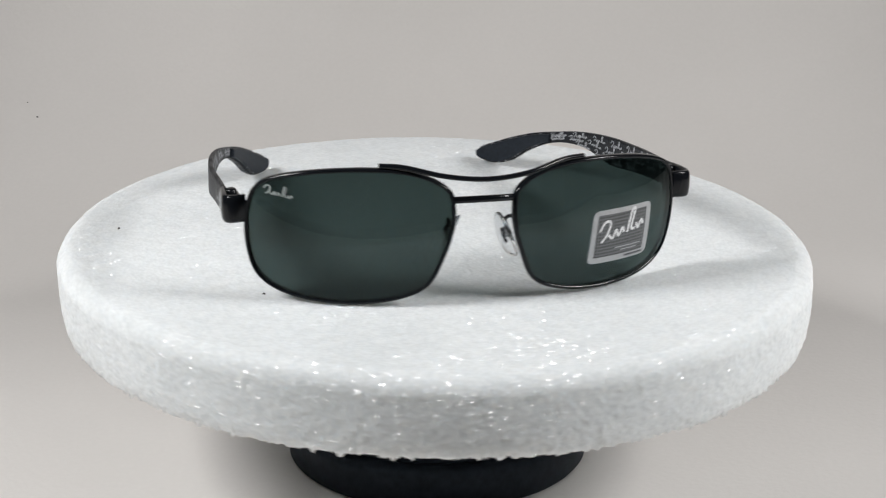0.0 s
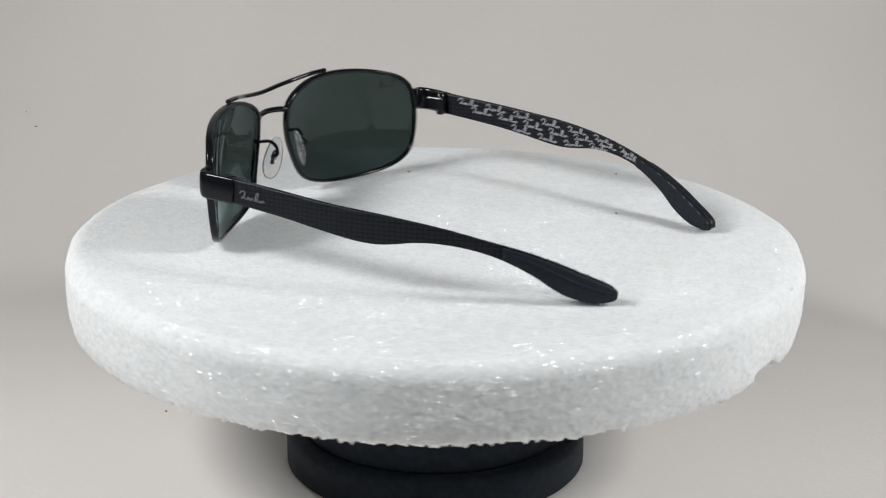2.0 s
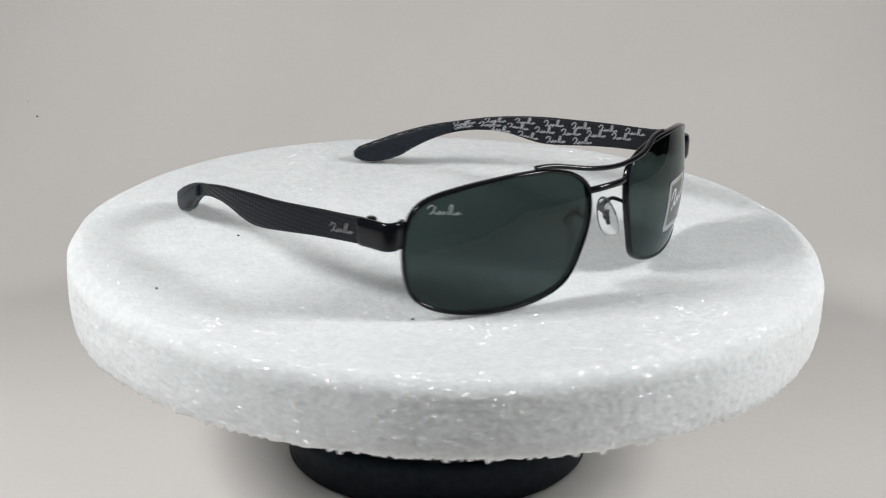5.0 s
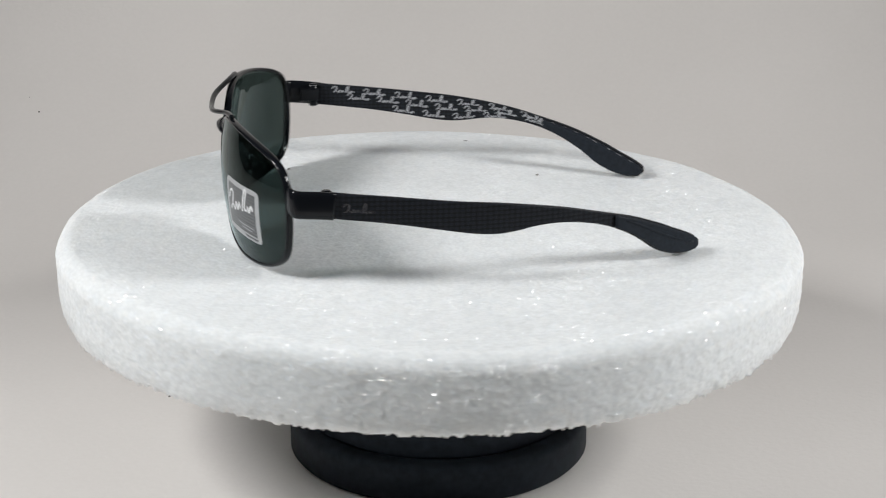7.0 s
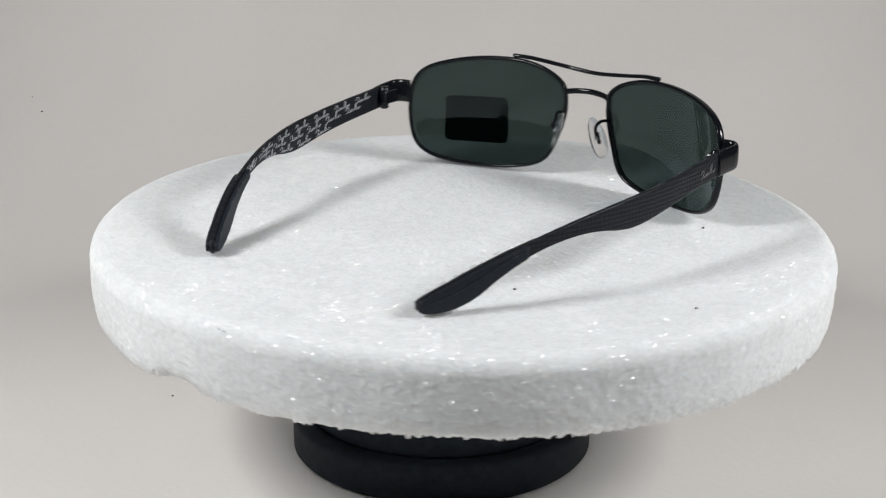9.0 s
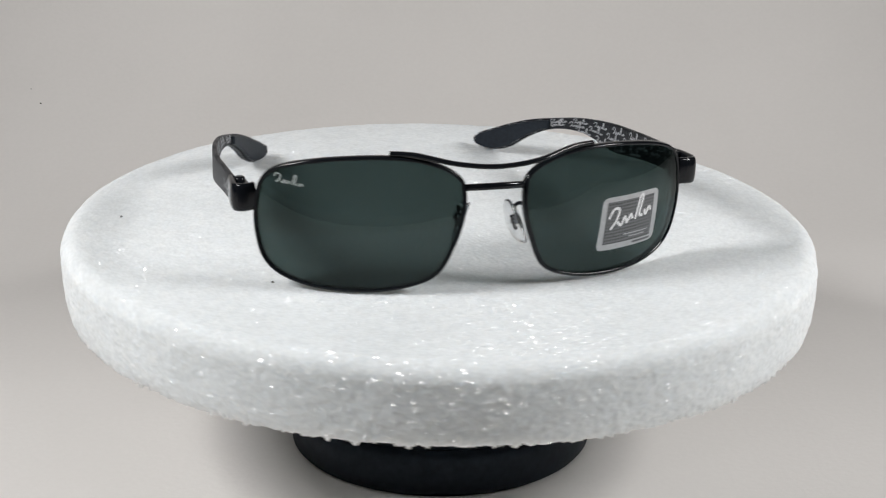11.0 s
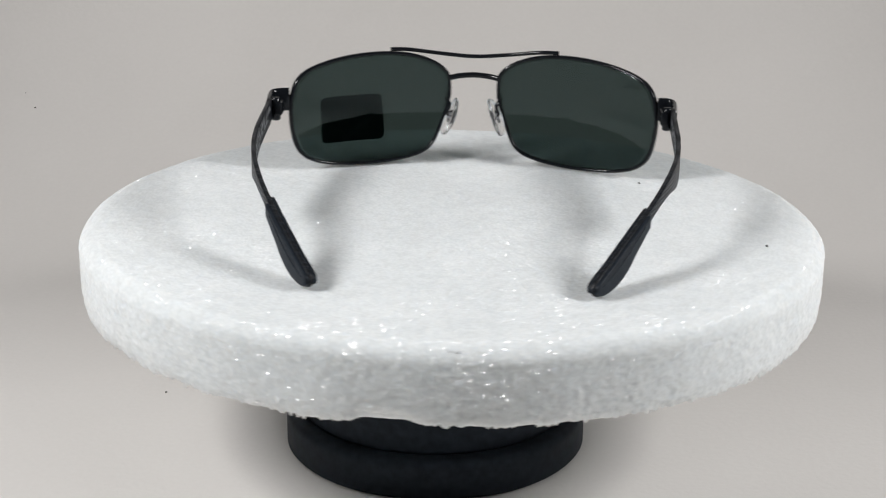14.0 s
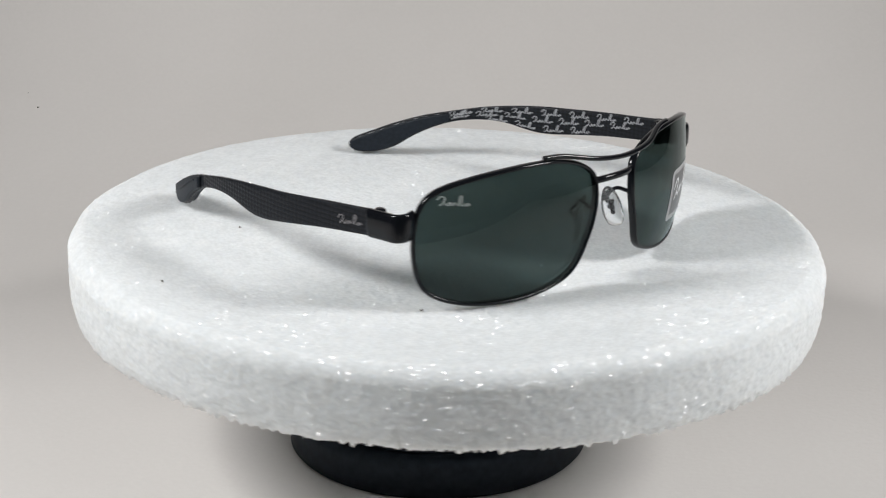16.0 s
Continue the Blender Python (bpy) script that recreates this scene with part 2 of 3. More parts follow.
# plain scribbled strokes that stand for the maker's mark, in a 1 x 0.45 box
MARK = [
    [(0.0, 0.22), (0.10, 0.36), (0.22, 0.32), (0.17, 0.14), (0.06, 0.02)],
    [(0.20, 0.12), (0.30, 0.04), (0.36, 0.17), (0.43, 0.05), (0.50, 0.17), (0.55, 0.08)],
    [(0.62, 0.05), (0.70, 0.40), (0.77, 0.40), (0.71, 0.12), (0.80, 0.07)],
    [(0.82, 0.16), (0.88, 0.06), (0.94, 0.17), (1.0, 0.09)],
]

# ---------------------------------------------------------------- setting
def build_backdrop():
    """White paper swept up from the table in one curve."""
    prof = [(-0.34, 0.0), (-0.2, 0.0), (0.0, 0.0), (0.12, 0.0), (0.23, 0.0)]
    radius, y0 = 0.30, 0.23
    for i in range(1, 25):
        a = math.pi / 2 * i / 24
        prof.append((y0 + radius * math.sin(a), radius * (1 - math.cos(a))))
    prof += [(y0 + radius, 0.6), (y0 + radius, 1.2)]
    verts, faces, m = [], [], 41
    for y, z in prof:
        for i in range(m):
            verts.append((-0.6 + 1.2 * i / (m - 1), y, z))
    for k in range(len(prof) - 1):
        for i in range(m - 1):
            a = k * m + i
            faces.append((a, a + 1, a + m + 1, a + m))
    ob = tagged(new("backdrop", mesh_of("backdrop", verts, faces, PAPER)), "off-white paper backdrop swept up behind the turntable", kind="structure")
    mod = ob.modifiers.new("thickness", "SOLIDIFY")
    mod.thickness, mod.offset = 0.001, -1
    return ob


def plate(name, size, centre, material, label):
    me = box_bm(name, size, material, 0.002)
    ob = new(name, me)
    ob.location = centre
    return tagged(ob, label, kind="structure")


backdrop = build_backdrop()
speck = bmesh.new()
bmesh.ops.create_icosphere(speck, subdivisions=1, radius=0.0008)
speck_mesh = bpy.data.meshes.new("paper_speck")
speck.to_mesh(speck_mesh)
speck.free()
speck_mesh.materials.append(DIRT)
for size, spot in ((0.9, (-0.2325, 0.3719, 0.0356)), (0.5, (-0.2401, 0.3827, 0.0417)), (0.7, (-0.1084, 0.0409, -0.0))):
    dot = part("paper_speck", speck_mesh, backdrop, "tiny dark speck")
    dot.location, dot.scale = spot, (size, size, size)
plate("table", (2.2, 1.1, 0.03), (0, 0.12, -0.017), ROOM, "dim grey table under the paper backdrop")
plate("floor", (5.0, 5.0, 0.05), (0, 0, -0.78), ROOM, "dim grey studio floor")
plate("ceiling", (5.0, 5.0, 0.05), (0, 0, 1.78), ROOM, "dim grey studio ceiling")
plate("wall_north", (5.0, 0.05, 2.5), (0, 2.5, 0.5), ROOM, "dim grey studio wall")
plate("wall_south", (5.0, 0.05, 2.5), (0, -2.5, 0.5), ROOM, "dim grey studio wall")
plate("wall_east", (0.05, 4.9, 2.5), (2.5, 0, 0.5), ROOM, "dim grey studio wall")
plate("wall_west", (0.05, 4.9, 2.5), (-2.5, 0, 0.5), BROWN, "dim reddish-brown studio wall")

# ---------------------------------------------------------------- turntable
FOAM_TOP, FOAM_THICK = 0.0847, 0.0259
FOAM_LOW = FOAM_TOP - FOAM_THICK


def build_turntable():
    table = tagged(new("turntable"), "matt black plastic motorised turntable drum under foam", "turntable")
    table.location = (-0.0023, 0, 0)
    low = [(0.051, 0.0), (0.0535, 0.0004), (0.0545, 0.0016), (0.0545, 0.0118), (0.0540, 0.0136), (0.0525, 0.0146), (0.0490, 0.0150), (0.0478, 0.0150)]
    part("drum", lathe("drum", low, DRUM), table)
    ring = [(0.0470, 0.0140), (0.0486, 0.0150), (0.0490, 0.0162), (0.0500, 0.030), (0.0505, 0.044), (0.0505, FOAM_LOW - 0.009), (0.0495, FOAM_LOW - 0.008)]
    part("neck", lathe("neck", ring, DRUM), table)
    plat = [(0.046, FOAM_LOW - 0.0085), (0.0530, FOAM_LOW - 0.0075), (0.0540, FOAM_LOW - 0.0065), (0.0540, FOAM_LOW - 0.0010), (0.0530, FOAM_LOW + 0.0003)]
    part("platter", lathe("platter", plat, RUBBER), table)
    part("knob", box_bm("knob", (0.004, 0.006, 0.004), DRUM, 0.0006, pose(0.0535, -0.006, 0.0215)), table)
    return table


turntable = build_turntable()

# ---------------------------------------------------------------- foam disc
FOAM_RADIUS, FOAM_X, FOAM_Y = 0.1309, -0.0029, -0.0051


def build_foam():
    """A hand-cut round of packing foam: a level top, a soft upper edge, a ragged lower edge."""
    disc = tagged(new("foam_disc"), "round white packing foam slab with ragged lower edge", "foam slab")
    R, top, low = FOAM_RADIUS, FOAM_TOP, FOAM_LOW
    prof = []
    n_top = 104
    for i in range(n_top):
        prof.append(((R - 0.006) * (i + 0.5) / n_top, top, 0.0))
    for i in range(10):
        a = math.pi / 2 * i / 9
        prof.append((R - 0.006 + 0.0058 * math.sin(a) ** 1.1, top - 0.0058 * (1 - math.cos(a)), 0.0))
    side = 34
    for i in range(1, side + 1):
        t = i / side
        prof.append((R - 0.0003 - 0.0017 * t ** 4, top - 0.0058 - (FOAM_THICK - 0.0065) * t, t ** 8))
    for i in range(1, 5):
        prof.append((R - 0.0018 - 0.0015 * i, low + 0.0004 * max(0, 2 - i), 0.8 - 0.2 * i))
    for i in range(1, 13):
        prof.append((R - 0.0078 - (R - 0.012) * i / 12, low, 0.0))
    n = 1200
    ang = np.arange(n) * 2 * math.pi / n
    verts = np.empty((len(prof), n, 3))
    for k, (r, z, ragged) in enumerate(prof):
        wide = min(1.0, max(0.0, (r - 0.05) / 0.08))
        onside = min(1.0, max(0.0, (top - z) / 0.006))
        up = 1.0 - onside if z > low + 0.002 else -0.4
        for j in range(n):
            c, s = math.cos(ang[j]), math.sin(ang[j])
            lump = wide * (0.0010 * noise.noise(Vector((c * 1.7, s * 1.7, 3.1))) + 0.0006 * noise.noise(Vector((c * 6, s * 6, z * 40))))
            rr = r + lump
            p = Vector((rr * c, rr * s, z))
            grain = 0.00012 * noise.noise(p * 330) + 0.00022 * noise.noise(p * 700)
            dip = 0.0004 * noise.noise(Vector((p.x * 16, p.y * 16, 8.0)))
            tear = 0.0
            if ragged > 0.001:
                chip = 0.5 * noise.noise(Vector((c * 9, s * 9, 1.0))) + 0.6 * noise.noise(Vector((c * 60, s * 60, 5.0))) + 0.9 * noise.noise(Vector((c * 170, s * 170, 2.0)))
                tear = ragged * (0.0009 * chip + 0.0013 * noise.noise(p * 1000))
                gap = (math.degrees(ang[j]) - 97.0) / 4.0
                tear += ragged * 0.0038 * math.exp(-gap ** 4)
            rr += 1.8 * grain * onside - (tear if tear > 0 else 0) * 0.5
            verts[k, j] = (FOAM_X + rr * c, FOAM_Y + rr * s, z + up * (grain + dip) + tear - 0.00106 * rr * c + 0.00575 * rr * s)
    faces = []
    for k in range(len(prof) - 1):
        a, b = k * n, (k + 1) * n
        for j in range(n):
            q = (j + 1) % n
            faces.append((a + j, b + j, b + q, a + q))
    faces.append(tuple(range(n)))
    faces.append(tuple(range((len(prof) - 1) * n, len(prof) * n))[::-1])
    part("foam_body", mesh_of("foam_body", verts.reshape(-1, 3), faces, FOAM), disc)
    grit = bmesh.new()
    bmesh.ops.create_icosphere(grit, subdivisions=1, radius=0.00055)
    for v in grit.verts:
        v.co += 0.00018 * noise.noise_vector(v.co * 3000)
        v.co.z *= 0.6
    me = bpy.data.meshes.new("grit_speck")
    grit.to_mesh(me)
    grit.free()
    me.materials.append(DIRT)
    for x, y in ((-0.0672, 0.0283), (-0.1140, -0.0048), (-0.0592, -0.0688)):
        s = part("grit_speck", me, disc, "dark speck of grit")
        s.location = (x, y, top + 0.0002 + 0.00575 * y)
        s.rotation_euler = (0, 0, x * 400)
    # torn shreds standing up from the rim
    for k, (deg, size, lift) in enumerate(((105.4, 0.6, 0.0001), (106.4, 0.8, -0.0001), (107.3, 0.5, -0.0003))):
        bm = bmesh.new()
        bmesh.ops.create_icosphere(bm, subdivisions=2, radius=0.0008 * size)
        for v in bm.verts:
            v.co += 0.0005 * size * noise.noise_vector(v.co * 1100 + Vector((k * 7.0, 0, 0)))
        crumb = bpy.data.meshes.new("foam_shred")
        bm.to_mesh(crumb)
        bm.free()
        crumb.materials.append(FOAM)
        a = radians(deg)
        x, y = FOAM_X + (R - 0.0022) * math.cos(a), FOAM_Y + (R - 0.0022) * math.sin(a)
        part("foam_shred", crumb, disc, "torn white shred of foam").location = (x, y, top - 0.0018 + lift + 0.00575 * y)
    return disc


foam_disc = build_foam()

# ---------------------------------------------------------------- sunglasses
OUTLINE = [(9.2, -2), (10.6, 3), (17, 7.2), (27.5, 9.8), (41.7, 9.9), (56.3, 7.7), (66.3, 3.5), (70, -4.5), (70, -17), (66.5, -27), (57, -32), (41, -33.3), (26.5, -31.6), (17, -27.4), (12.3, -18), (9.6, -9)]
RIM = [(p.x / 1000, p.y / 1000) for p in spline([(a, b, 0) for a, b in OUTLINE], 8, True)]
RIM = [(0.0092 + (x - 0.0092) * 0.982 + 0.0005, z + 0.0003) for x, z in RIM]


def face_y(x, z):
    """How far the front curves back at a point of it."""
    wide = max(abs(x) - 0.0170, 0)
    wrap = (0.0009 if x < 0 else 0.0005) * (max(abs(x) - 0.030, 0) / 0.040) ** 2.5
    return 0.0771 - math.sqrt(0.0771 ** 2 - wide * wide) + (z + 0.014) ** 2 * 6.2 - 0.070 * (z + 0.014) - 0.0008 + wrap


def on_front(x, z, off=0.0):
    """A point on the front's curved face; off: metres behind it."""
    e = 0.0005
    if x < -0.0092:
        x -= 0.0007 * ((-x - 0.0092) / 0.060) ** 1.5
    sx, sz = (face_y(x + e, z) - face_y(x - e, z)) / (2 * e), (face_y(x, z + e) - face_y(x, z - e)) / (2 * e)
    nrm = Vector((-sx, 1, -sz)).normalized()
    return Vector((x, face_y(x, z), z)) + nrm * off


def build_lens(side):
    cx, cz, rings = 0.040, -0.012, 22
    verts, faces, n = [], [], len(RIM)
    for off in (-0.0002, 0.0017):
        verts.append(on_front(side * cx, cz, off))
        for k in range(1, rings + 1):
            f = k / rings
            for x, z in RIM:
                verts.append(on_front(side * (cx + (x - cx) * f), cz + (z - cz) * f, off))
    half = 1 + rings * n
    for h in (0, 1):
        o = h * half
        for i in range(n):
            j = (i + 1) % n
            tri = (o, o + 1 + i, o + 1 + j)
            faces.append(tri if h == (side < 0) else tri[::-1])
            for k in range(rings - 1):
                a = o + 1 + k * n
                q = (a + i, a + n + i, a + n + j, a + j)
                faces.append(q if h == (side < 0) else q[::-1])
    a, b = 1 + (rings - 1) * n, half + 1 + (rings - 1) * n
    for i in range(n):
        j = (i + 1) % n
        q = (a + i, a + j, b + j, b + i)
        faces.append(q if side < 0 else q[::-1])
    bm = bmesh.new()
    bm.from_mesh(mesh_of("lens", verts, faces, LENS))
    bmesh.ops.recalc_face_normals(bm, faces=bm.faces)
    me = bpy.data.meshes.new("lens")
    bm.to_mesh(me)
    bm.free()
    me.materials.append(LENS)
    return me


# the temple arm: side outline by the distance behind the bridge, in mm
ARM_TOP = [(18, 0.2), (28, -1.0), (37, -2.2), (55, -3.8), (72, -5.5), (90, -7.2), (108, -10.0), (122, -13.4), (134, -16.8), (145, -21.2), (150, -23.7), (154, -25.6), (157, -27.2), (158.8, -28.5), (159.5, -29.7)]
ARM_LOW = [(18, -8.8), (28, -9.7), (37, -10.6), (55, -12.6), (70, -14.9), (80, -16.5), (87, -17.0), (93, -16.5), (100, -15.4), (108, -15.2), (118, -16.6), (127, -19.6), (136, -24.6), (143, -29.8), (149, -32.5), (154, -33.3), (157, -33.1), (158.8, -32.3), (159.5, -31.1)]


def arm_x(y):
    return 0.0752 - 0.0303 * max(0, (y - 0.060) / 0.097) ** 2.0


def arm_point(y, f, side, off):
    """A point of the arm: y behind the bridge, f from lower (0) to upper edge (1), off outwards from its middle."""
    top, low = curve_at(ARM_TOP, y * 1000) / 1000, curve_at(ARM_LOW, y * 1000) / 1000
    sl = (arm_x(y + 0.0005) - arm_x(y - 0.0005)) / 0.001
    nrm = Vector((1, -sl, 0)).normalized()
    p = Vector((arm_x(y), y, low + (top - low) * f)) + nrm * off
    return Vector((side * p.x, 0.034 + (p.y - 0.034) * (0.997 if side < 0 else 0.992), p.z))


def build_arm(name, side, y0, y1, mid, thick, material, inset=0.0, steps=90):
    """A length of the arm's flat strip with rounded edges."""
    section = [(0.0, -0.6), (0.0, 0.6), (0.03, 0.95), (0.10, 1.0), (0.3, 1.0), (0.5, 1.0), (0.7, 1.0), (0.90, 1.0), (0.97, 0.95), (1.0, 0.6), (1.0, -0.6), (0.97, -0.95), (0.90, -1.0), (0.7, -1.0), (0.5, -1.0), (0.3, -1.0), (0.10, -1.0), (0.03, -0.95)]
    verts, faces, m = [], [], len(section)
    for i in range(steps + 1):
        y = y0 + (y1 - y0) * i / steps
        ends = min(1.0, math.sqrt(max(0.02, min((i + 0.3) / steps, 1 - (i - 0.3) / steps) * (y1 - y0) / 0.0012)))
        span = max(0.0008, (curve_at(ARM_TOP, y * 1000) - curve_at(ARM_LOW, y * 1000)) / 1000)
        g = min(0.4, inset / span)
        for f, o in section:
            verts.append(arm_point(y, g + f * (1 - 2 * g), side, mid + o * thick / 2 * (0.6 + 0.4 * ends)))
    for i in range(steps):
        for s in range(m):
            r = (s + 1) % m
            q = (i * m + s, i * m + r, (i + 1) * m + r, (i + 1) * m + s)
            faces.append(q if side < 0 else q[::-1])
    a, b = tuple(range(m)), tuple(range(steps * m, (steps + 1) * m))
    faces += [a[::-1], b] if side < 0 else [a, b[::-1]]
    bm = bmesh.new()
    bm.from_mesh(mesh_of(name, verts, faces, material))
    bmesh.ops.recalc_face_normals(bm, faces=bm.faces)
    me = bpy.data.meshes.new(name)
    bm.to_mesh(me)
    bm.free()
    me.materials.append(material)
    me.polygons.foreach_set("use_smooth", [True] * len(me.polygons))
    return me


def build_sunglasses():
    g = tagged(new("sunglasses"), "black metal-framed sunglasses with dark green lenses, open on foam", "sunglasses")
    for side in (-1, 1):
        line = [on_front(side * x, z, 0.0007) for x, z in RIM]
        mid = Vector((side * 0.040, 0.006, -0.012))
        part("rim", sweep("rim", line, 0.0014, 0.0026, LACQUER, True, lambda i: line[i] - mid), g)
        lens = part("lens", build_lens(side), g)
        lens.data.polygons.foreach_set("use_smooth", [True] * len(lens.data.polygons))
        if side < 0:
            part("etched_mark", ribbon("etched_mark", MARK, 0.042, lambda u, v: on_front(-0.0645 + 0.0077 * u, 0.0008 + 0.0080 * v - 0.0010 * u, -0.00035), ETCH), lens, "pale etched maker's mark")
        # end piece: from the rim round the corner to the hinge
        corner = [on_front(side * 0.0700, -0.0050, 0.0005), Vector((side * 0.0740, 0.0216, -0.0052)), Vector((side * 0.0762, 0.0238, -0.0055)), Vector((side * 0.0761, 0.0295, -0.0058)), Vector((side * 0.0756, 0.0350, -0.0063))]
        cl = spline(corner, 6)
        end = part("end_piece", sweep("end_piece", cl, 0.0089, 0.0022, LACQUER, sides=16), g, "glossy black metal end piece")
        # hinge behind it
        part("hinge", box_bm("hinge", (0.0030, 0.0075, 0.0050), LACQUER, 0.0005, pose(side * 0.0722, 0.0310, -0.0058)), g)
        part("hinge_barrel", lathe("hinge_barrel", [(0.0012, -0.0105), (0.0018, -0.0101), (0.0018, -0.0022), (0.0012, -0.0017)], LACQUER, 16), end).location = (side * 0.0733, 0.0325, 0)
        arm = part("temple", build_arm("temple", side, 0.0340, 0.1594, 0.0, 0.0016, CARBON), g, "black carbon-fibre temple arm")
        cover = part("outer_tip_cover", build_arm("outer_tip_cover", side, 0.1270, 0.1591, 0.0013, 0.0016, RUBBER, 0.0005, 50), arm, "soft black rubber tip cover")
        rib = [arm_point(0.1305 + 0.0265 * k / 20, 0.70 - 0.10 * k / 20, side, 0.00205) for k in range(21)]
        part("rib", sweep("rib", rib, 0.0009, 0.0007, RUBBER, sides=8, taper=lambda u: 0.3 + 0.7 * math.sin(math.pi * min(max(u, 0.02), 0.98)) ** 0.4), cover)
        part("inner_tip_cover", build_arm("inner_tip_cover", side, 0.1230, 0.1591, -0.0014, 0.0018, RUBBER, 0.0007, 50), arm, "soft black rubber tip cover")
        part("metal_mark", ribbon("metal_mark", MARK, 0.048, lambda u, v: arm_point(0.0375 + (0.0098 * u if side > 0 else 0.0098 * (1 - u)), 0.28 + 0.95 * v, side, 0.00095), CHROME), arm, "small dark chrome maker's mark")
        # pale print on the inner face
        rows = ((0.80, 0.040, 0.0086, 0.0124), (0.52, 0.046, 0.0088, 0.0116), (0.20, 0.052, 0.0086, 0.0120))
        for r, (f, start, size, pitch) in enumerate(rows):
            y = start
            while y + size < 0.127:
                tall = max(0.004, (curve_at(ARM_TOP, y * 1000) - curve_at(ARM_LOW, y * 1000)) / 1000)
                if not (r == 2 and (y < 0.056 or y > 0.110)) and not (r == 1 and y > 0.118):
                    k = 0.0088 / tall
                    part("printed_mark", ribbon("printed_mark", MARK, 0.052, lambda u, v: arm_point(y + (size * (1 - u) if side > 0 else size * u), min(0.98, max(0.02, f + k * (v * 0.78 - 0.16))), side, -0.00092), GREY_PRINT), arm)
                y += pitch
        # the print runs on under the inner tip cover and shows in scraps along its edges
        for k in range(12):
            y = 0.1265 + 0.0026 * k + 0.0007 * math.sin(k * 5.1)
            size = 0.0011 + 0.0006 * math.sin(k * 2.3)
            for f in ((0.955,) if k % 3 == 0 else (0.045,) if k % 3 == 1 else (0.95, 0.05)):
                part("printed_scrap", ribbon("printed_scrap", [[(0, 0.3), (0.4, 0.6), (0.7, 0.2), (1, 0.5)]], 0.35, lambda u, v: arm_point(y + size * u, f + 0.05 * (v - 0.4), side, -0.00240), GREY_PRINT), arm)
        # nose pad on its bent wire
        pad = part("nose_pad", build_pad(), g, "clear silicone nose pad")
        pad.matrix_local = pose(side * 0.0090, 0.0062, -0.0136, -14, side * -16, side * 34)
        wire = spline([on_front(side * 0.0112, -0.0080, 0.0016), Vector((side * 0.0102, 0.0052, -0.0072)), Vector((side * 0.0090, 0.0075, -0.0090)), Vector((side * 0.0100, 0.0088, -0.0115)), Vector((side * 0.0096, 0.0072, -0.0128))], 6)
        part("pad_arm", sweep("pad_arm", wire, 0.0012, 0.0012, LACQUER, sides=8), g)
        part("pad_mount", build_mount(), pad, "black lobed mount moulded into the pad")
        part("pad_screw", box_bm("pad_screw", (0.0016, 0.0014, 0.0030), CHROME, 0.0003, pose(side * 0.0094, 0.0070, -0.0128)), g)
    bar = spline([on_front(-0.0325, 0.0117, 0.0), on_front(-0.0250, 0.0112, -0.0006), Vector((-0.013, -0.0034, 0.0092)), Vector((0, -0.0045, 0.0081)), Vector((0.013, -0.0034, 0.0092)), on_front(0.0250, 0.0112, -0.0006), on_front(0.0325, 0.0117, 0.0)], 8)
    part("top_bar", sweep("top_bar", bar, 0.0015, 0.0018, LACQUER, sides=10), g)
    bridge = spline([on_front(-0.0096, 0.0005, 0.0010), Vector((-0.0060, -0.0012, 0.0009)), Vector((0, -0.0022, 0.0012)), Vector((0.0060, -0.0012, 0.0009)), on_front(0.0096, 0.0005, 0.0010)], 8)
    part("bridge", sweep("bridge", bridge, 0.0021, 0.0018, LACQUER, sides=10), g)
    build_sticker(g)
    return g


def build_pad():
    bm = bmesh.new()
    bmesh.ops.create_uvsphere(bm, u_segments=20, v_segments=14, radius=1.0)
    for v in bm.verts:
        x, y, z = v.co
        v.co = (x * 0.0010 + 0.0006 * z * z - 0.0004, math.copysign(abs(y) ** 0.85, y) * 0.0034 * (1 - 0.15 * z), z * 0.0079)
    me = bpy.data.meshes.new("nose_pad")
    bm.to_mesh(me)
    bm.free()
    me.materials.append(PAD)
    me.polygons.foreach_set("use_smooth", [True] * len(me.polygons))
    return me


def build_mount():
    """A flat chain of three lobes inside the clear pad."""
    bm = bmesh.new()
    for z, r in ((0.0020, 0.0007), (0.0003, 0.0010), (-0.0016, 0.0008), (0.0011, 0.0006), (-0.0007, 0.0006)):
        bmesh.ops.create_uvsphere(bm, u_segments=12, v_segments=8, radius=r, matrix=pose(-0.0004, 0, z) @ Matrix.Diagonal((0.45, 1.0, 1.25, 1.0)))
    me = bpy.data.meshes.new("pad_mount")
    bm.to_mesh(me)
    bm.free()
    me.materials.append(LACQUER)
    me.polygons.foreach_set("use_smooth", [True] * len(me.polygons))
    return me


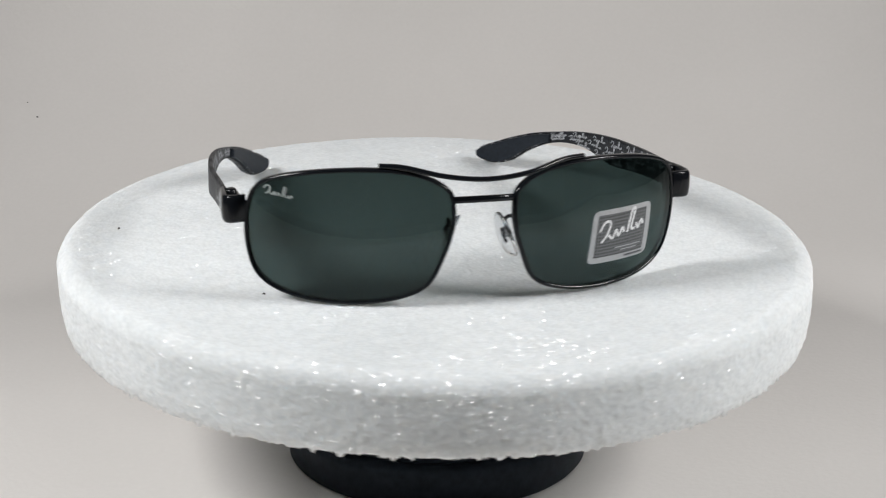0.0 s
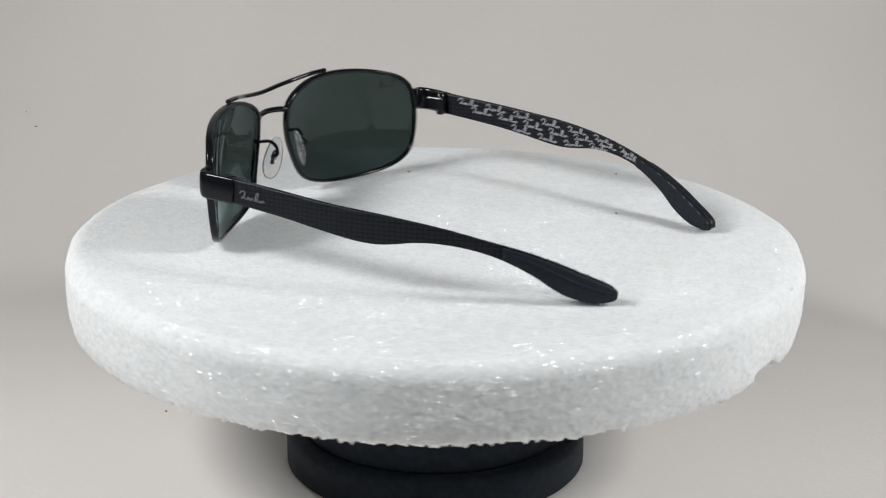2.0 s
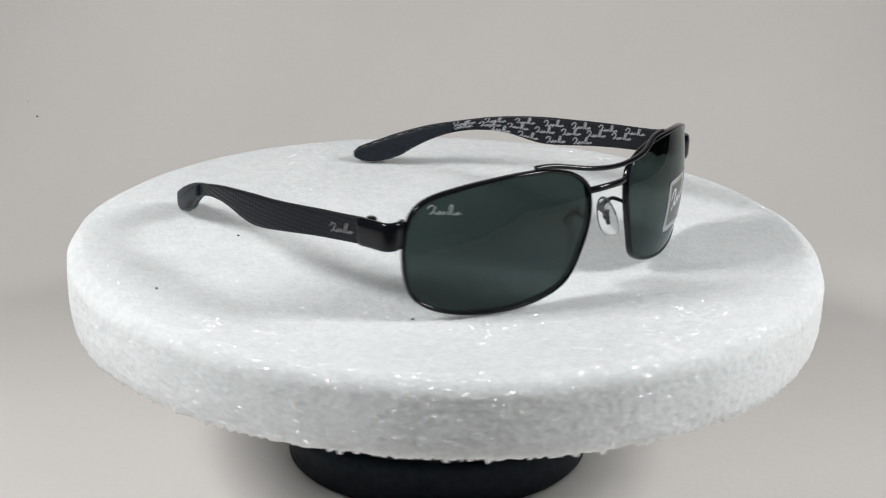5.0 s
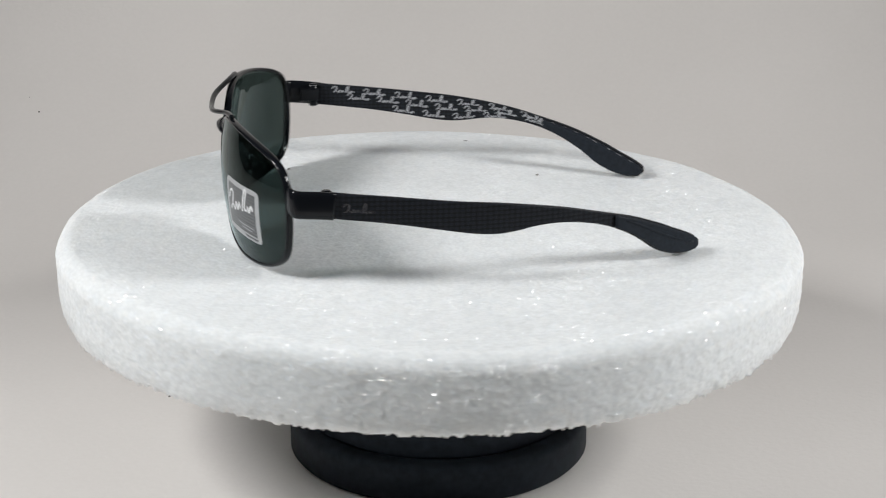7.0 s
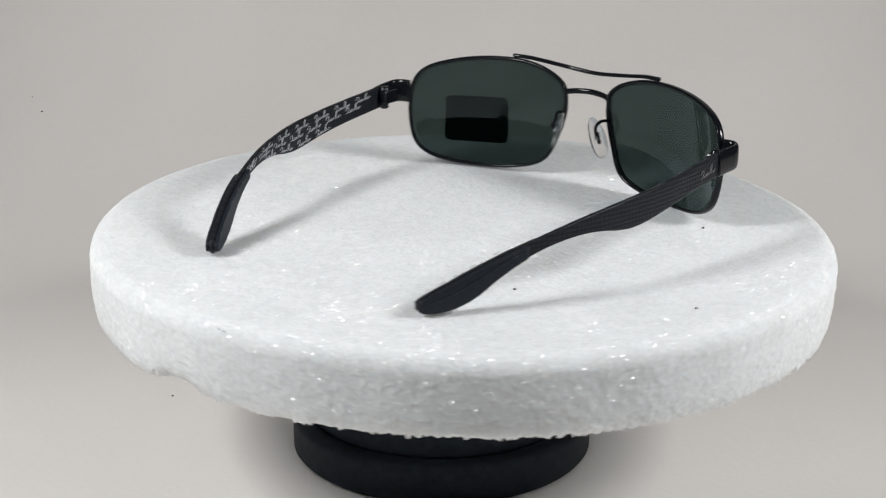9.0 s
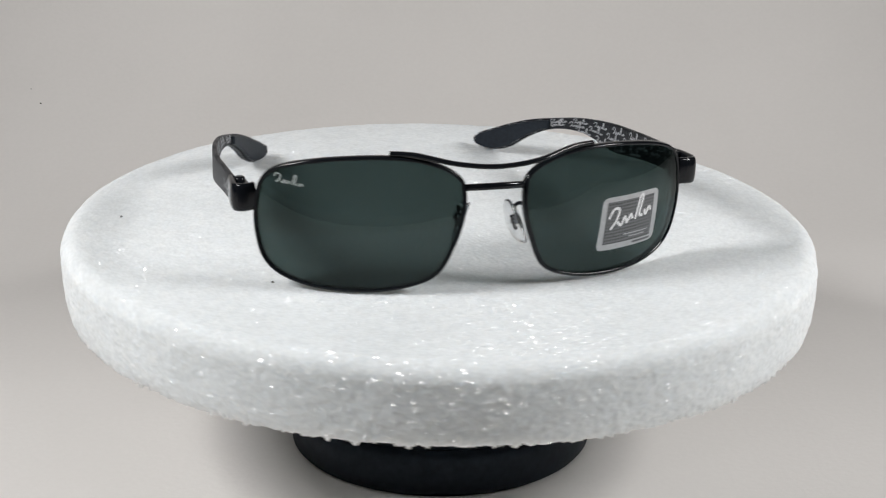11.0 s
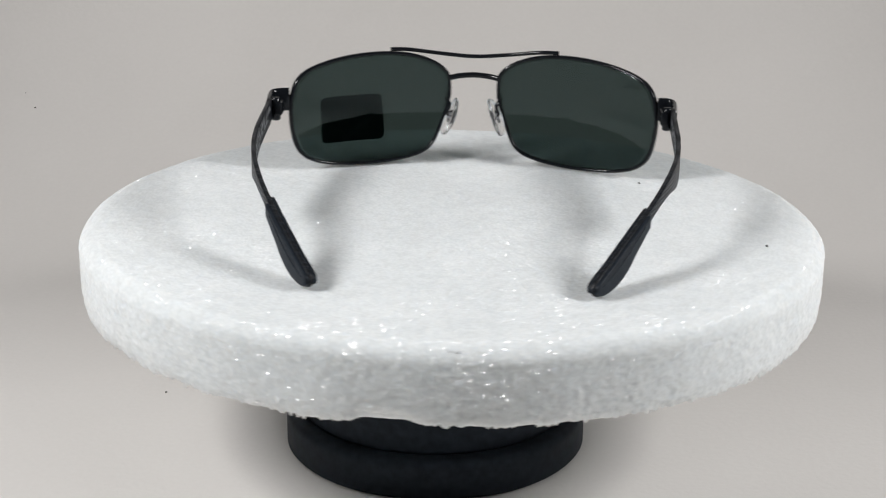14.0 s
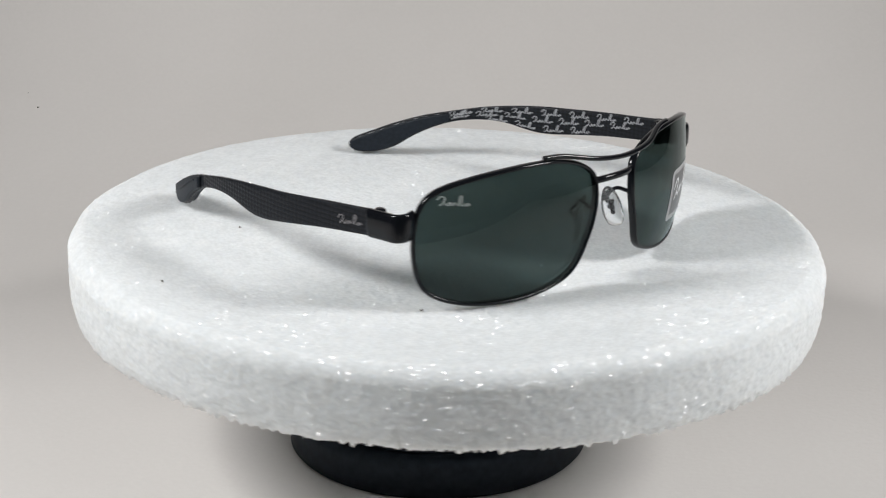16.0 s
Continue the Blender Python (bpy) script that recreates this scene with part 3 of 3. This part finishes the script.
def build_sticker(g):
    """The silver-edged label stuck on the outside of one lens."""
    def place(u, v, off):
        x = (0.0348 + 0.0014 * v) + u * (0.0235 - 0.0006 * v)
        z = (-0.0243 - 0.0004 * u) + v * 0.0180
        return on_front(x, z, off)

    def patch(name, u0, v0, u1, v1, round_off, off, material, m=14):
        verts, faces = [], []
        for j in range(m + 1):
            for i in range(m + 1):
                a, b = i / m * 2 - 1, j / m * 2 - 1
                k = max(abs(a), abs(b))
                if k > 0 and round_off:
                    r = (abs(a / k) ** 12 + abs(b / k) ** 12) ** (1 / 12)
                    a, b = a / r, b / r
                verts.append(place(u0 + (a + 1) / 2 * (u1 - u0), v0 + (b + 1) / 2 * (v1 - v0), off))
        for j in range(m):
            for i in range(m):
                q = j * (m + 1) + i
                faces.append((q, q + 1, q + m + 2, q + m + 1))
        return mesh_of(name, verts, faces, material)

    s = part("sticker", patch("sticker", 0, 0, 1, 1, True, -0.00030, SILVER), g, "silver-bordered dark label stuck on a lens")
    part("dark_field", patch("dark_field", 0.085, 0.115, 0.915, 0.91, False, -0.00036, FIELD), s)
    part("white_mark", ribbon("white_mark", MARK, 0.048, lambda u, v: place(0.13 + 0.74 * u, 0.37 + 1.08 * v + 0.14 * u, -0.00042), WHITE), s)
    for u0, u1, v in ((0.42, 0.86, 0.25), (0.52, 0.80, 0.19)):
        part("text_bar", patch("text_bar", u0, v, u1, v + 0.018, False, -0.00042, SILVER, 3), s)
    part("text_bar", patch("text_bar", 0.60, 0.045, 0.92, 0.085, False, -0.00042, FIELD, 3), s)


sunglasses = build_sunglasses()


# ---------------------------------------------------------------- things that move
def table_pose(t):
    """The turntable's turn at t seconds, with the slight wobble of its load."""
    ph, drift = radians(65.3366) * t, (t - 8) / 8
    wave = (1, math.cos(ph), math.sin(ph), math.cos(2 * ph), math.sin(2 * ph), drift)
    rx, ry, rz, dx, dy, dz = (sum(a * b for a, b in zip(wave, row)) for row in WOBBLE)
    return pose(dx / 1000, dy / 1000, dz / 1000 - 0.0172, rx, ry, rz) @ pose(0, 0, 0.0172, 0, 0, -65.3366 * t)


WOBBLE = (
    (0.552, 0.428, -0.106, -0.058, -0.037, 0.077),
    (0.967, 0.259, 0.037, -0.049, -0.037, 0.146),
    (0.091, 1.557, 0.965, 0.423, -0.398, 0.182),
    (-1.761, -0.247, -0.051, 0.213, -0.078, -0.240),
    (0.075, -0.085, -0.210, -0.273, -0.555, -0.248),
    (-0.058, 0.359, 0.098, 0.145, 0.129, 0.144),
)


def motions():
    times = [i * 0.2 for i in range(81)]
    walk(foam_disc, [(t, table_pose(t)) for t in times])
    seat = pose(0.0091, -0.0766, 0.1183, 0, 0, 11.871) @ pose(0, 0, 0, 0.279, 0.048, 0.808)
    walk(sunglasses, [(t, table_pose(t) @ seat) for t in times])


motions()
